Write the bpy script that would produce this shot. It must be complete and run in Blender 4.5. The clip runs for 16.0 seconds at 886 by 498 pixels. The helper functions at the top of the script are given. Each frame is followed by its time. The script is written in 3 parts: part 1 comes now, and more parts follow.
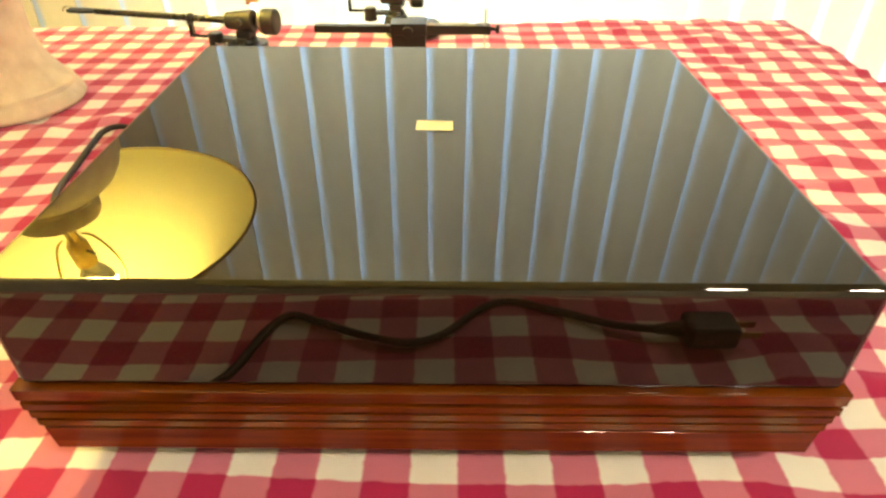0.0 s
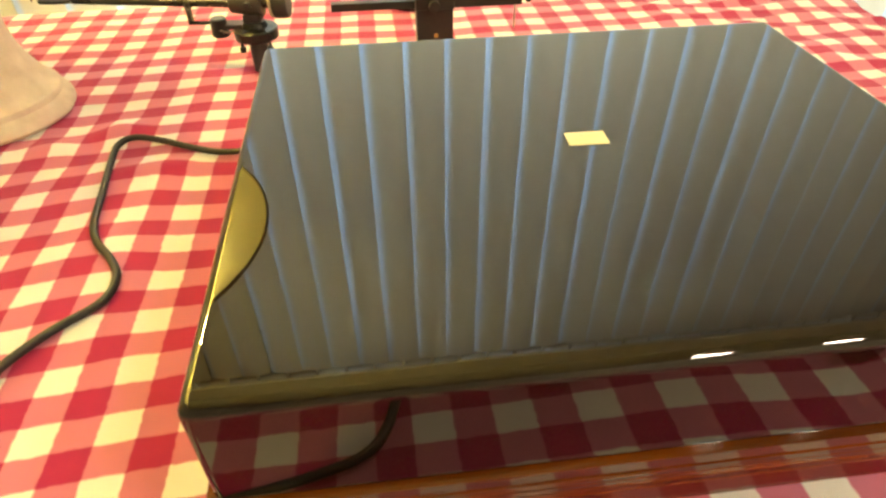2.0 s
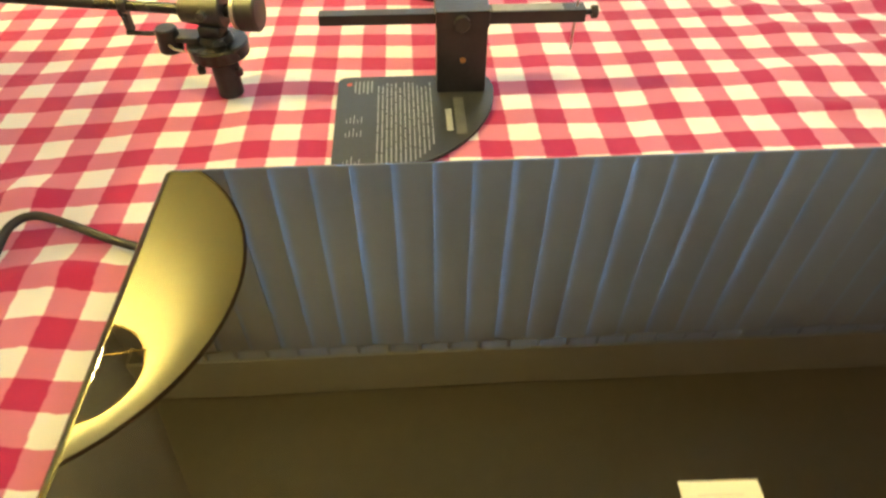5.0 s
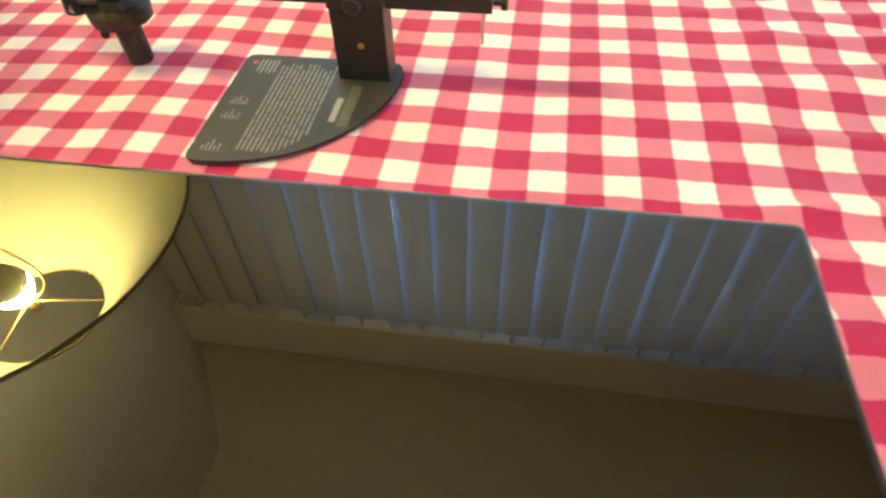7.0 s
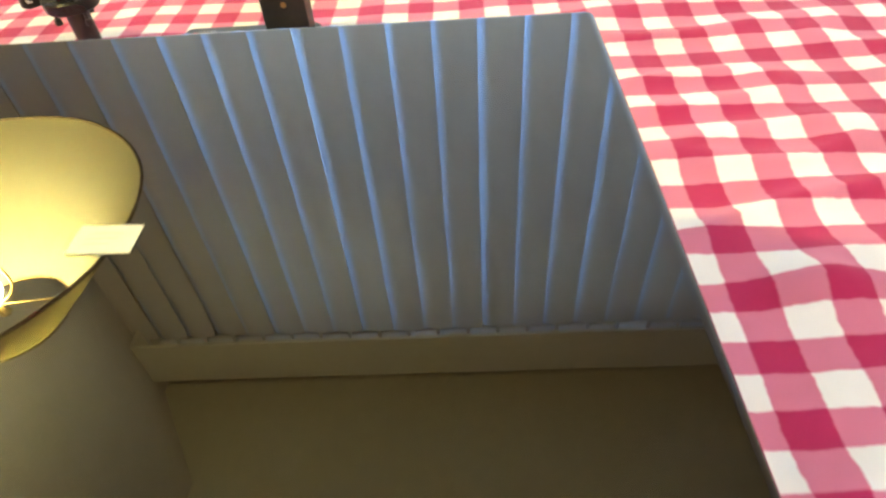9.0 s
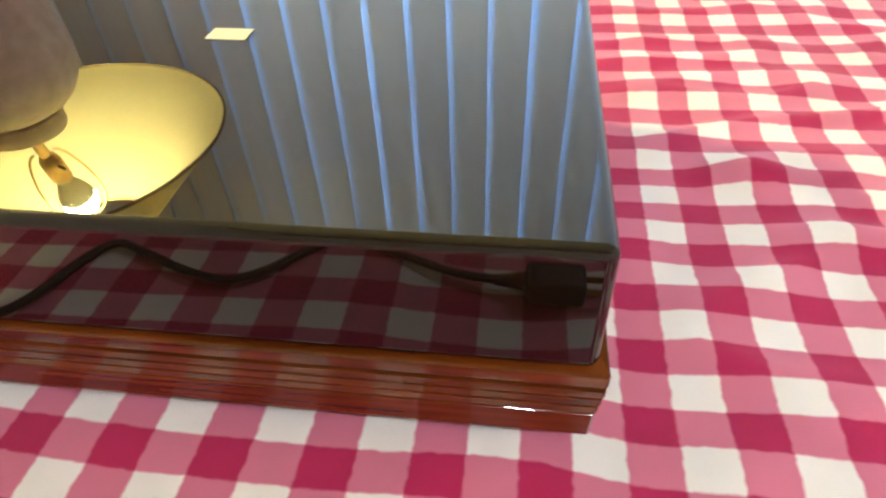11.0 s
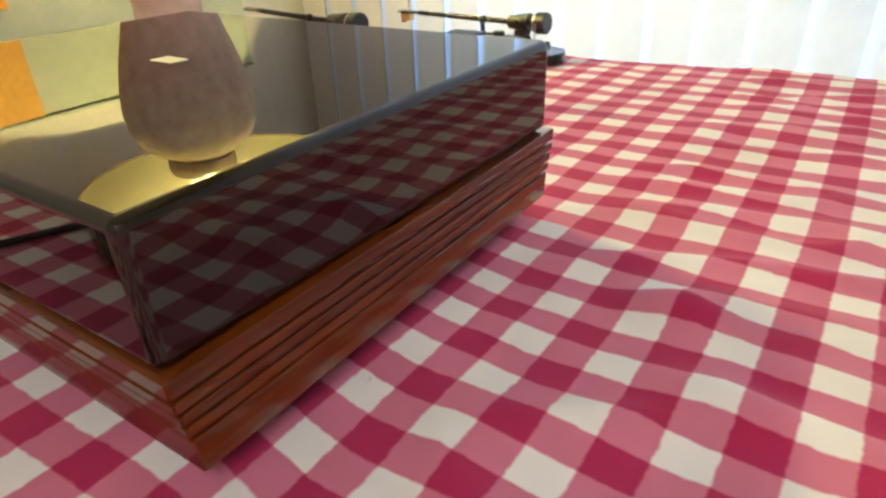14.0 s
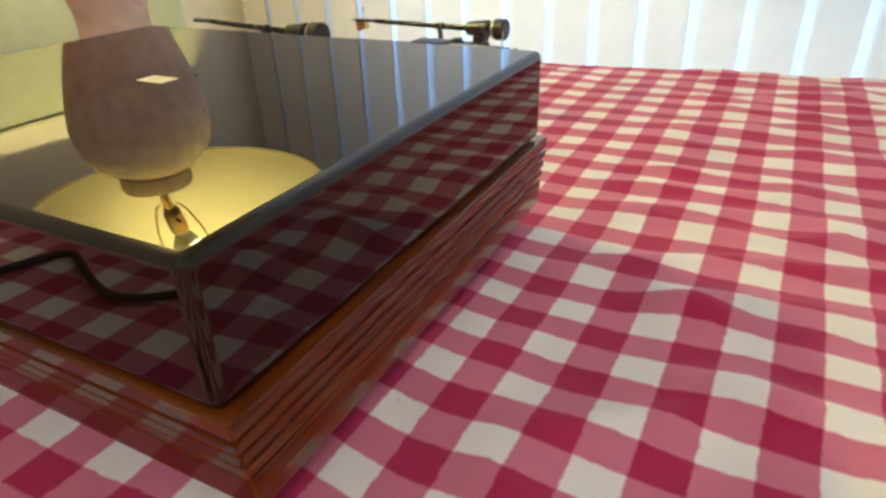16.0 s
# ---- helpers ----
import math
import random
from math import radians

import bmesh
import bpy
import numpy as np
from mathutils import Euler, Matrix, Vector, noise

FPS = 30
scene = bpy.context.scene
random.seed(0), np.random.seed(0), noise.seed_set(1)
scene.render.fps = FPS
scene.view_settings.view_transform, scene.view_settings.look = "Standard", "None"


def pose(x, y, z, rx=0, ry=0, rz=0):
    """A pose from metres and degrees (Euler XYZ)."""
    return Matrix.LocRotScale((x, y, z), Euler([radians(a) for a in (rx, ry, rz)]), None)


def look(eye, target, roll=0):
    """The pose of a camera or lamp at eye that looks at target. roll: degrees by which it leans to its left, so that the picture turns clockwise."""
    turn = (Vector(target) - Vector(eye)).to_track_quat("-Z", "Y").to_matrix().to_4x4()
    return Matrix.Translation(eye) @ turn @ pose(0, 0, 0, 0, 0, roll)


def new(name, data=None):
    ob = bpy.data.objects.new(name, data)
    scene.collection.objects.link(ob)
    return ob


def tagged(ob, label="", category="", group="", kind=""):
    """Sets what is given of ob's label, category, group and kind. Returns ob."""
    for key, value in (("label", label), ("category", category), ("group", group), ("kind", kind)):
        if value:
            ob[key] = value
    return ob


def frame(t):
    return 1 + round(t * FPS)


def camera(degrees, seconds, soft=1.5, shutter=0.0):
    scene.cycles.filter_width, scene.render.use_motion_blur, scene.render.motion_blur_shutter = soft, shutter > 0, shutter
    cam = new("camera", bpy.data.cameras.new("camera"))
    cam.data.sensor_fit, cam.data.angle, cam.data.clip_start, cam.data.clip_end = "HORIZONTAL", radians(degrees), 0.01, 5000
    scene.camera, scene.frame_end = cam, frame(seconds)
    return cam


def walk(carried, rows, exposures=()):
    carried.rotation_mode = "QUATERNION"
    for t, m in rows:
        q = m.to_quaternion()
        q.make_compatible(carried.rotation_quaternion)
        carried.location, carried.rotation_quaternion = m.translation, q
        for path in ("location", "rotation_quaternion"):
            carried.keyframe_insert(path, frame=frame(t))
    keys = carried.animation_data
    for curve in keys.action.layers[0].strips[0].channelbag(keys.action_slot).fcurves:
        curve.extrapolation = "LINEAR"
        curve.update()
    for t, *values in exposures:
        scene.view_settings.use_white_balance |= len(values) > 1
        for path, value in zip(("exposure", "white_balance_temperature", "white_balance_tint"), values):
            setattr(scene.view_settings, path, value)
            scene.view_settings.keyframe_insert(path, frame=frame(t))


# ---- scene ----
cam = camera(71.1, 16.0, soft=2.5, shutter=0.4)
PATH = [
    (0, (0.006, -0.231, 0.339), (0.005, 1.399, -0.82), 0.4),
    (0.5, (-0.028, -0.223, 0.328), (0.002, 1.403, -0.835), 0.9),
    (1, (-0.064, -0.218, 0.328), (-0.021, 1.379, -0.876), -0.2),
    (1.5, (-0.108, -0.198, 0.342), (-0.026, 1.368, -0.899), -0.4),
    (2, (-0.136, -0.156, 0.356), (0.045, 1.368, -0.927), -0.5),
    (2.5, (-0.155, -0.108, 0.358), (0.081, 1.381, -0.956), 0.6),
    (3, (-0.154, -0.067, 0.367), (0.077, 1.379, -0.995), 0.4),
    (3.5, (-0.155, -0.02, 0.364), (0.091, 1.4, -1.024), 0.3),
    (4, (-0.149, 0.024, 0.364), (0.112, 1.424, -1.041), 1.0),
    (6.5, (0.053, 0.185, 0.331), (-0.191, 1.502, -1.155), -1.9),
    (7, (0.11, 0.177, 0.333), (-0.122, 1.488, -1.159), -2.0),
    (7.5, (0.148, 0.168, 0.329), (-0.111, 1.47, -1.167), -1.3),
    (8, (0.151, 0.126, 0.33), (-0.145, 1.45, -1.139), -3.3),
    (8.5, (0.149, 0.071, 0.321), (-0.039, 1.428, -1.137), -3.8),
    (9, (0.144, 0.007, 0.317), (0.062, 1.42, -1.095), -4.7),
    (9.5, (0.159, -0.066, 0.308), (0.075, 1.359, -1.092), -3.6),
    (10, (0.161, -0.144, 0.298), (0.054, 1.306, -1.075), -2.4),
    (12.5, (0.318, -0.183, 0.324), (-0.324, 1.297, -0.855), -3.6),
    (13, (0.382, -0.144, 0.277), (-0.433, 1.331, -0.8), -2.0),
    (13.5, (0.413, -0.116, 0.252), (-0.520, 1.327, -0.771), -2.4),
    (14, (0.436, -0.098, 0.247), (-0.553, 1.346, -0.721), -2.1),
    (14.5, (0.442, -0.067, 0.248), (-0.653, 1.322, -0.684), -3.7),
    (15, (0.432, -0.061, 0.255), (-0.667, 1.343, -0.65), -3.4),
    (15.5, (0.421, -0.086, 0.258), (-0.608, 1.374, -0.64), -2.5),
    (16, (0.391, -0.119, 0.254), (-0.44, 1.424, -0.71), -2.1),
]
walk(cam, [(t, look(eye, target, roll)) for t, eye, target, roll in PATH], [(0, 0.68, 9600, 6), (4, 0.45, 8000, 6), (6.5, 0.35, 6300, 13), (10, 0.7, 6000, 14), (12.5, 0.1, 6200, 17), (14, -0.12, 6250, 17), (16, -0.3, 6250, 17)])

# ---- light ----
world = bpy.data.worlds.new("world")
scene.world = world
world.use_nodes = True
sky = world.node_tree.nodes.new("ShaderNodeTexSky")
sky.sky_type, sky.sun_disc, sky.sun_elevation, sky.sun_rotation = "NISHITA", False, radians(35), radians(200)
background = world.node_tree.nodes["Background"]
background.inputs[1].default_value = 0.08
world.node_tree.links.new(sky.outputs[0], background.inputs[0])

DAY_STRENGTH = 6.8
BULB_STRENGTH = 3300.0
CEILING_STRENGTH = 280.0

# ---- materials ----
def material(name):
    m = bpy.data.materials.new(name)
    m.use_nodes = True
    return m, m.node_tree.nodes, m.node_tree.links, m.node_tree.nodes["Principled BSDF"]


def ramp(nodes, stops):
    r = nodes.new("ShaderNodeValToRGB")
    e = r.color_ramp.elements
    while len(e) < len(stops):
        e.new(0.5)
    for el, (p, c) in zip(e, stops):
        el.position, el.color = p, (*c, 1)
    return r


def surface(name, dark, light, rough=0.5, scale=40.0, bump=0.1, metal=0.0, stretch=(1, 1, 1), ior=1.5, rough_spread=0.12, bump_scale=None, height=0.001):
    """A plain surface with grain at two scales, uneven gloss and fine relief."""
    m, n, l, b = material(name)
    tc, mp = n.new("ShaderNodeTexCoord"), n.new("ShaderNodeMapping")
    mp.inputs["Scale"].default_value = stretch
    l.new(tc.outputs["Object"], mp.inputs[0])
    a, c = n.new("ShaderNodeTexNoise"), n.new("ShaderNodeTexNoise")
    for q, s, d in ((a, scale, 6), (c, scale * 0.12, 3)):
        q.inputs["Scale"].default_value, q.inputs["Detail"].default_value = s, d
        l.new(mp.outputs[0], q.inputs["Vector"])
    mix = n.new("ShaderNodeMath")
    mix.operation = "ADD"
    half = n.new("ShaderNodeMath")
    half.operation, half.inputs[1].default_value = "MULTIPLY", 0.5
    l.new(a.outputs[0], mix.inputs[0]), l.new(c.outputs[0], mix.inputs[1]), l.new(mix.outputs[0], half.inputs[0])
    r = ramp(n, [(0.32, dark), (0.68, light)])
    l.new(half.outputs[0], r.inputs[0]), l.new(r.outputs[0], b.inputs["Base Color"])
    rr = n.new("ShaderNodeMapRange")
    rr.inputs[3].default_value, rr.inputs[4].default_value = max(0.01, rough - rough_spread), min(1, rough + rough_spread)
    l.new(c.outputs[0], rr.inputs[0]), l.new(rr.outputs[0], b.inputs["Roughness"])
    b.inputs["Metallic"].default_value, b.inputs["IOR"].default_value = metal, ior
    if bump:
        bp = n.new("ShaderNodeBump")
        bp.inputs["Strength"].default_value, bp.inputs["Distance"].default_value = bump, height
        l.new(a.outputs[0], bp.inputs["Height"]), l.new(bp.outputs[0], b.inputs["Normal"])
    return m


def gingham_material():
    m, n, l, b = material("gingham_cotton")
    uv, sep = n.new("ShaderNodeUVMap"), n.new("ShaderNodeSeparateXYZ")
    uv.uv_map = "weave"
    wob = n.new("ShaderNodeTexNoise")
    wob.inputs["Scale"].default_value, wob.inputs["Detail"].default_value = 6.0, 2
    add = n.new("ShaderNodeVectorMath")
    add.operation = "MULTIPLY_ADD"
    add.inputs[1].default_value = (0.06, 0.06, 0)
    off = n.new("ShaderNodeVectorMath")
    off.operation, off.inputs[1].default_value = "SUBTRACT", (0.03, 0.03, 0)
    l.new(uv.outputs[0], wob.inputs["Vector"]), l.new(wob.outputs["Color"], add.inputs[0]), l.new(uv.outputs[0], add.inputs[2])
    l.new(add.outputs[0], off.inputs[0]), l.new(off.outputs[0], sep.inputs[0])
    stripes = []
    for axis in (0, 1):
        fr = n.new("ShaderNodeMath")
        fr.operation = "FRACT"
        l.new(sep.outputs[axis], fr.inputs[0])
        # a soft step at 0.5 and at the wrap
        tri = n.new("ShaderNodeMath")
        tri.operation, tri.inputs[1].default_value = "PINGPONG", 0.5
        sub = n.new("ShaderNodeMath")
        sub.operation, sub.inputs[1].default_value = "SUBTRACT", 0.25
        l.new(fr.outputs[0], sub.inputs[0])
        l.new(sub.outputs[0], tri.inputs[0])
        mr = n.new("ShaderNodeMapRange")
        mr.inputs[1].default_value, mr.inputs[2].default_value = 0.235, 0.265
        l.new(tri.outputs[0], mr.inputs[0])
        stripes.append(mr)
    tot = n.new("ShaderNodeMath")
    tot.operation = "ADD"
    l.new(stripes[0].outputs[0], tot.inputs[0]), l.new(stripes[1].outputs[0], tot.inputs[1])
    hf = n.new("ShaderNodeMath")
    hf.operation, hf.inputs[1].default_value = "MULTIPLY", 0.5
    l.new(tot.outputs[0], hf.inputs[0])
    r = ramp(n, [(0.0, (0.80, 0.77, 0.72)), (0.5, (0.60, 0.175, 0.258)), (1.0, (0.42, 0.017, 0.086))])
    l.new(hf.outputs[0], r.inputs[0])
    # thread weave and stains
    tc = n.new("ShaderNodeTexCoord")
    fine, broad = n.new("ShaderNodeTexNoise"), n.new("ShaderNodeTexNoise")
    for q, s in ((fine, 900.0), (broad, 9.0)):
        q.inputs["Scale"].default_value, q.inputs["Detail"].default_value = s, 4
        l.new(tc.outputs["Object"], q.inputs["Vector"])
    wv = [n.new("ShaderNodeTexWave") for _ in range(2)]
    for w, d in zip(wv, ("X", "Y")):
        w.bands_direction = d
        w.inputs["Scale"].default_value, w.inputs["Distortion"].default_value = 260.0, 1.5
        l.new(tc.outputs["Object"], w.inputs["Vector"])
    mr = n.new("ShaderNodeMapRange")
    mr.inputs[1].default_value, mr.inputs[2].default_value = 0.3, 0.7
    mr.inputs[3].default_value, mr.inputs[4].default_value = 0.9, 1.05
    l.new(broad.outputs[0], mr.inputs[0])
    tint = n.new("ShaderNodeVectorMath")
    tint.operation = "SCALE"
    l.new(r.outputs[0], tint.inputs[0]), l.new(mr.outputs[0], tint.inputs["Scale"])
    l.new(tint.outputs[0], b.inputs["Base Color"])
    s1, s2 = n.new("ShaderNodeMath"), n.new("ShaderNodeMath")
    s1.operation = s2.operation = "ADD"
    l.new(wv[0].outputs[1], s1.inputs[0]), l.new(wv[1].outputs[1], s1.inputs[1])
    l.new(s1.outputs[0], s2.inputs[0]), l.new(fine.outputs[0], s2.inputs[1])
    bp = n.new("ShaderNodeBump")
    bp.inputs["Strength"].default_value, bp.inputs["Distance"].default_value = 0.25, 0.0004
    l.new(s2.outputs[0], bp.inputs["Height"]), l.new(bp.outputs[0], b.inputs["Normal"])
    b.inputs["Roughness"].default_value = 0.85
    b.inputs["Sheen Weight"].default_value = 0.15
    b.inputs["Specular IOR Level"].default_value = 0.2
    return m


def acrylic_material():
    """Smoked acrylic, nearly opaque, with the faint bow of a moulded sheet and fine dust."""
    m, n, l, b = material("smoked_acrylic")
    tc = n.new("ShaderNodeTexCoord")
    bow, dust = n.new("ShaderNodeTexNoise"), n.new("ShaderNodeTexNoise")
    bow.inputs["Scale"].default_value, bow.inputs["Detail"].default_value = 14.0, 1
    dust.inputs["Scale"].default_value, dust.inputs["Detail"].default_value = 420.0, 3
    l.new(tc.outputs["Object"], bow.inputs["Vector"]), l.new(tc.outputs["Object"], dust.inputs["Vector"])
    bp = n.new("ShaderNodeBump")
    bp.inputs["Strength"].default_value, bp.inputs["Distance"].default_value = 0.05, 0.0012
    l.new(bow.outputs[0], bp.inputs["Height"]), l.new(bp.outputs[0], b.inputs["Normal"])
    r = ramp(n, [(0.72, (0.010, 0.006, 0.003)), (0.86, (0.030, 0.024, 0.016))])
    l.new(dust.outputs[0], r.inputs[0]), l.new(r.outputs[0], b.inputs["Base Color"])
    rg = n.new("ShaderNodeMapRange")
    rg.inputs[1].default_value, rg.inputs[2].default_value, rg.inputs[3].default_value, rg.inputs[4].default_value = 0.6, 0.9, 0.015, 0.05
    l.new(dust.outputs[0], rg.inputs[0]), l.new(rg.outputs[0], b.inputs["Roughness"])
    b.inputs["IOR"].default_value = 1.53
    return m


def sheet_material(name, color, through_color, share, rough=0.55, scale=60.0):
    """A thin sheet that lets some light through: cloth shade, vinyl slat."""
    m, n, l, b = material(name)
    tc, noi = n.new("ShaderNodeTexCoord"), n.new("ShaderNodeTexNoise")
    noi.inputs["Scale"].default_value, noi.inputs["Detail"].default_value = scale, 5
    l.new(tc.outputs["Object"], noi.inputs["Vector"])
    r = ramp(n, [(0.3, tuple(c * 0.93 for c in color)), (0.7, color)])
    l.new(noi.outputs[0], r.inputs[0]), l.new(r.outputs[0], b.inputs["Base Color"])
    b.inputs["Roughness"].default_value = rough
    bp = n.new("ShaderNodeBump")
    bp.inputs["Strength"].default_value, bp.inputs["Distance"].default_value = 0.1, 0.0006
    l.new(noi.outputs[0], bp.inputs["Height"]), l.new(bp.outputs[0], b.inputs["Normal"])
    t, mix = n.new("ShaderNodeBsdfTranslucent"), n.new("ShaderNodeMixShader")
    t.inputs[0].default_value, mix.inputs[0].default_value = (*through_color, 1), share
    l.new(b.outputs[0], mix.inputs[1]), l.new(t.outputs[0], mix.inputs[2])
    l.new(mix.outputs[0], n["Material Output"].inputs[0])
    return m


def glowing(name, color, strength):
    m, n, l, b = material(name)
    b.inputs["Base Color"].default_value = (0.9, 0.88, 0.8, 1)
    b.inputs["Emission Color"].default_value, b.inputs["Emission Strength"].default_value = (*color, 1), strength
    return m


def glass_material():
    m, n, l, b = material("window_glass")
    b.inputs["Roughness"].default_value, b.inputs["Transmission Weight"].default_value, b.inputs["IOR"].default_value = 0.02, 1.0, 1.45
    return m


M_CLOTH = gingham_material()
M_ACRYLIC = acrylic_material()
M_PLINTH = surface("rosewood_veneer", (0.052, 0.010, 0.0015), (0.20, 0.046, 0.0055), 0.075, 55, 0.04, stretch=(0.12, 1.0, 3.0), ior=1.52, rough_spread=0.03)
M_PLINTH_SIDE = surface("rosewood_veneer_side", (0.052, 0.010, 0.0015), (0.20, 0.046, 0.0055), 0.075, 55, 0.04, stretch=(1.0, 0.12, 3.0), ior=1.52, rough_spread=0.03)
M_BLACK = surface("black_anodised", (0.012, 0.011, 0.010), (0.024, 0.022, 0.020), 0.38, 220, 0.15, metal=0.0)
M_BLACKMETAL = surface("black_lacquered_metal", (0.010, 0.009, 0.008), (0.022, 0.020, 0.018), 0.28, 160, 0.1, metal=0.3)
M_PLATE = surface("black_printed_plate", (0.020, 0.020, 0.019), (0.032, 0.031, 0.029), 0.45, 300, 0.1)
M_RUBBER = surface("black_rubber", (0.010, 0.010, 0.010), (0.022, 0.021, 0.020), 0.55, 180, 0.2)
M_STEEL = surface("bare_steel", (0.45, 0.42, 0.38), (0.62, 0.58, 0.52), 0.28, 150, 0.1, metal=1.0)
M_BRASS = surface("aged_brass", (0.42, 0.27, 0.10), (0.66, 0.45, 0.18), 0.32, 120, 0.1, metal=1.0)
M_RED = surface("red_mark", (0.45, 0.05, 0.03), (0.62, 0.08, 0.05), 0.6, 100, 0.0)
M_INK = surface("pale_print", (0.20, 0.20, 0.19), (0.31, 0.31, 0.29), 0.6, 200, 0.0)
M_PLASTER = surface("mottled_plaster", (0.50, 0.38, 0.28), (0.76, 0.64, 0.50), 0.75, 42, 0.5, height=0.002)
M_SHADE = sheet_material("cream_shade_cloth", (0.54, 0.50, 0.31), (0.80, 0.71, 0.38), 0.50, 0.8, 300)
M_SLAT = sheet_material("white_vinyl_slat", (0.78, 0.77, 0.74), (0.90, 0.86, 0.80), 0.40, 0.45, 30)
# daylight glow along each slat's left edge, painted in as a higher see-through share
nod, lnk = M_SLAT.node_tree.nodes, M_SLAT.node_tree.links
glow_tc, glow_sep, thin = nod.new("ShaderNodeTexCoord"), nod.new("ShaderNodeSeparateXYZ"), nod.new("ShaderNodeMapRange")
# thin: glow share across the width; the slat mesh itself does not taper
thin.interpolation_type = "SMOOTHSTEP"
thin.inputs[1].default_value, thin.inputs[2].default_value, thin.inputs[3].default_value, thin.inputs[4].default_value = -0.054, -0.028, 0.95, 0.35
lnk.new(glow_tc.outputs["Object"], glow_sep.inputs[0])
lnk.new(glow_sep.outputs[0], thin.inputs[0])
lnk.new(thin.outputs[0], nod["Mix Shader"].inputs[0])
# the glow's cool tint is painted in too; the rest passes warmer light
glow_tint = ramp(nod, [(0.35, (1.0, 0.76, 0.50)), (0.92, (0.80, 0.88, 1.0))])
lnk.new(thin.outputs[0], glow_tint.inputs[0])
lnk.new(glow_tint.outputs[0], nod["Translucent BSDF"].inputs[0])
M_BULB = glowing("lit_bulb", (1.0, 0.86, 0.33), BULB_STRENGTH)
M_GLOBE = glowing("lit_diffuser", (1.0, 0.94, 0.92), CEILING_STRENGTH)
M_DAY = glowing("bright_daylight", (0.39, 0.64, 1.0), DAY_STRENGTH)
M_BULBNECK = surface("frosted_bulb_neck", (0.55, 0.52, 0.45), (0.70, 0.67, 0.60), 0.4, 60, 0.0)
M_WALL = surface("cream_wall_paint", (0.60, 0.57, 0.47), (0.70, 0.66, 0.55), 0.8, 90, 0.25)
M_PANEL = surface("pale_green_panel", (0.42, 0.47, 0.33), (0.52, 0.56, 0.40), 0.6, 30, 0.1)
M_CEIL = surface("ceiling_paint", (0.50, 0.48, 0.34), (0.58, 0.55, 0.40), 0.9, 160, 0.5)
M_FLOOR = surface("beige_carpet", (0.12, 0.09, 0.06), (0.20, 0.155, 0.11), 0.95, 260, 0.8, height=0.004)
M_VALANCE = surface("cream_valance", (0.66, 0.62, 0.50), (0.74, 0.70, 0.58), 0.5, 40, 0.1)
M_HONEY = surface("honey_oak", (0.42, 0.20, 0.05), (0.62, 0.34, 0.10), 0.35, 30, 0.2, stretch=(4, 0.4, 4))
M_MANILA = surface("manila_paper", (0.62, 0.30, 0.035), (0.78, 0.42, 0.06), 0.7, 70, 0.4, height=0.002)
M_PAPER = surface("cream_paper", (0.58, 0.53, 0.36), (0.66, 0.61, 0.44), 0.7, 90, 0.2)
M_PRINT = surface("faint_print", (0.45, 0.42, 0.30), (0.52, 0.48, 0.36), 0.7, 90, 0.0)
M_WHITE = surface("white_frame", (0.72, 0.72, 0.70), (0.80, 0.80, 0.78), 0.4, 60, 0.05)
M_GLASS = glass_material()
M_CRUMB = surface("white_crumb", (0.75, 0.72, 0.66), (0.85, 0.82, 0.76), 0.8, 400, 0.2)


# ---- mesh helpers ----
def thing(name, bm=None, mat=None, label="", category="", group="", kind="", at=None):
    if bm is None:
        ob = new(name)
    else:
        ob = link_mesh(name, bm, mat)
    if at is not None:
        ob.matrix_basis = at
    return tagged(ob, label, category, group, kind)


def link_mesh(name, bm, mat, smooth=True):
    me = bpy.data.meshes.new(name)
    bm.normal_update()
    bm.to_mesh(me)
    bm.free()
    for mm in mat if isinstance(mat, (list, tuple)) else [mat]:
        me.materials.append(mm)
    if smooth:
        me.shade_smooth()
        me.set_sharp_from_angle(angle=radians(38))
    ob = new(name, me)
    if smooth and len(me.polygons) < 200 and name != "slat":
        ob.modifiers.new("even_faces", "WEIGHTED_NORMAL").keep_sharp = True
    return ob


def part(name, bm, mat, parent, label="", at=None):
    ob = link_mesh(name, bm, mat)
    ob.parent = parent
    if at is not None:
        ob.matrix_basis = at
    return tagged(ob, label)


def box(bm, lo, hi, bevel=0.0, seg=2):
    c, s = [(a + b) / 2 for a, b in zip(lo, hi)], [b - a for a, b in zip(lo, hi)]
    r = bmesh.ops.create_cube(bm, size=1, matrix=Matrix.Translation(c) @ Matrix.Diagonal((*s, 1)))
    if bevel:
        ed = {e for v in r["verts"] for e in v.link_edges}
        bmesh.ops.bevel(bm, geom=list(ed), offset=bevel, segments=seg, profile=0.5, affect="EDGES")
    return bm


def one_box(lo, hi, bevel=0.0, seg=2):
    return box(bmesh.new(), lo, hi, bevel, seg)


def lathe(profile, steps=48, bm=None, m=None):
    """Turns (radius, height) pairs round z; radius 0 closes an end."""
    bm = bm or bmesh.new()
    rings = []
    m = m or Matrix()
    for r, z in profile:
        if r < 1e-6:
            rings.append([bm.verts.new(m @ Vector((0, 0, z)))])
        else:
            rings.append([bm.verts.new(m @ Vector((r * math.cos(a), r * math.sin(a), z))) for a in (2 * math.pi * k / steps for k in range(steps))])
    for a, b in zip(rings, rings[1:]):
        for k in range(steps):
            j = (k + 1) % steps
            f = [a[k % len(a)], a[j % len(a)], b[j % len(b)], b[k % len(b)]]
            u = list(dict.fromkeys(f))
            if len(u) > 2:
                bm.faces.new(u)
    bmesh.ops.recalc_face_normals(bm, faces=bm.faces)
    return bm


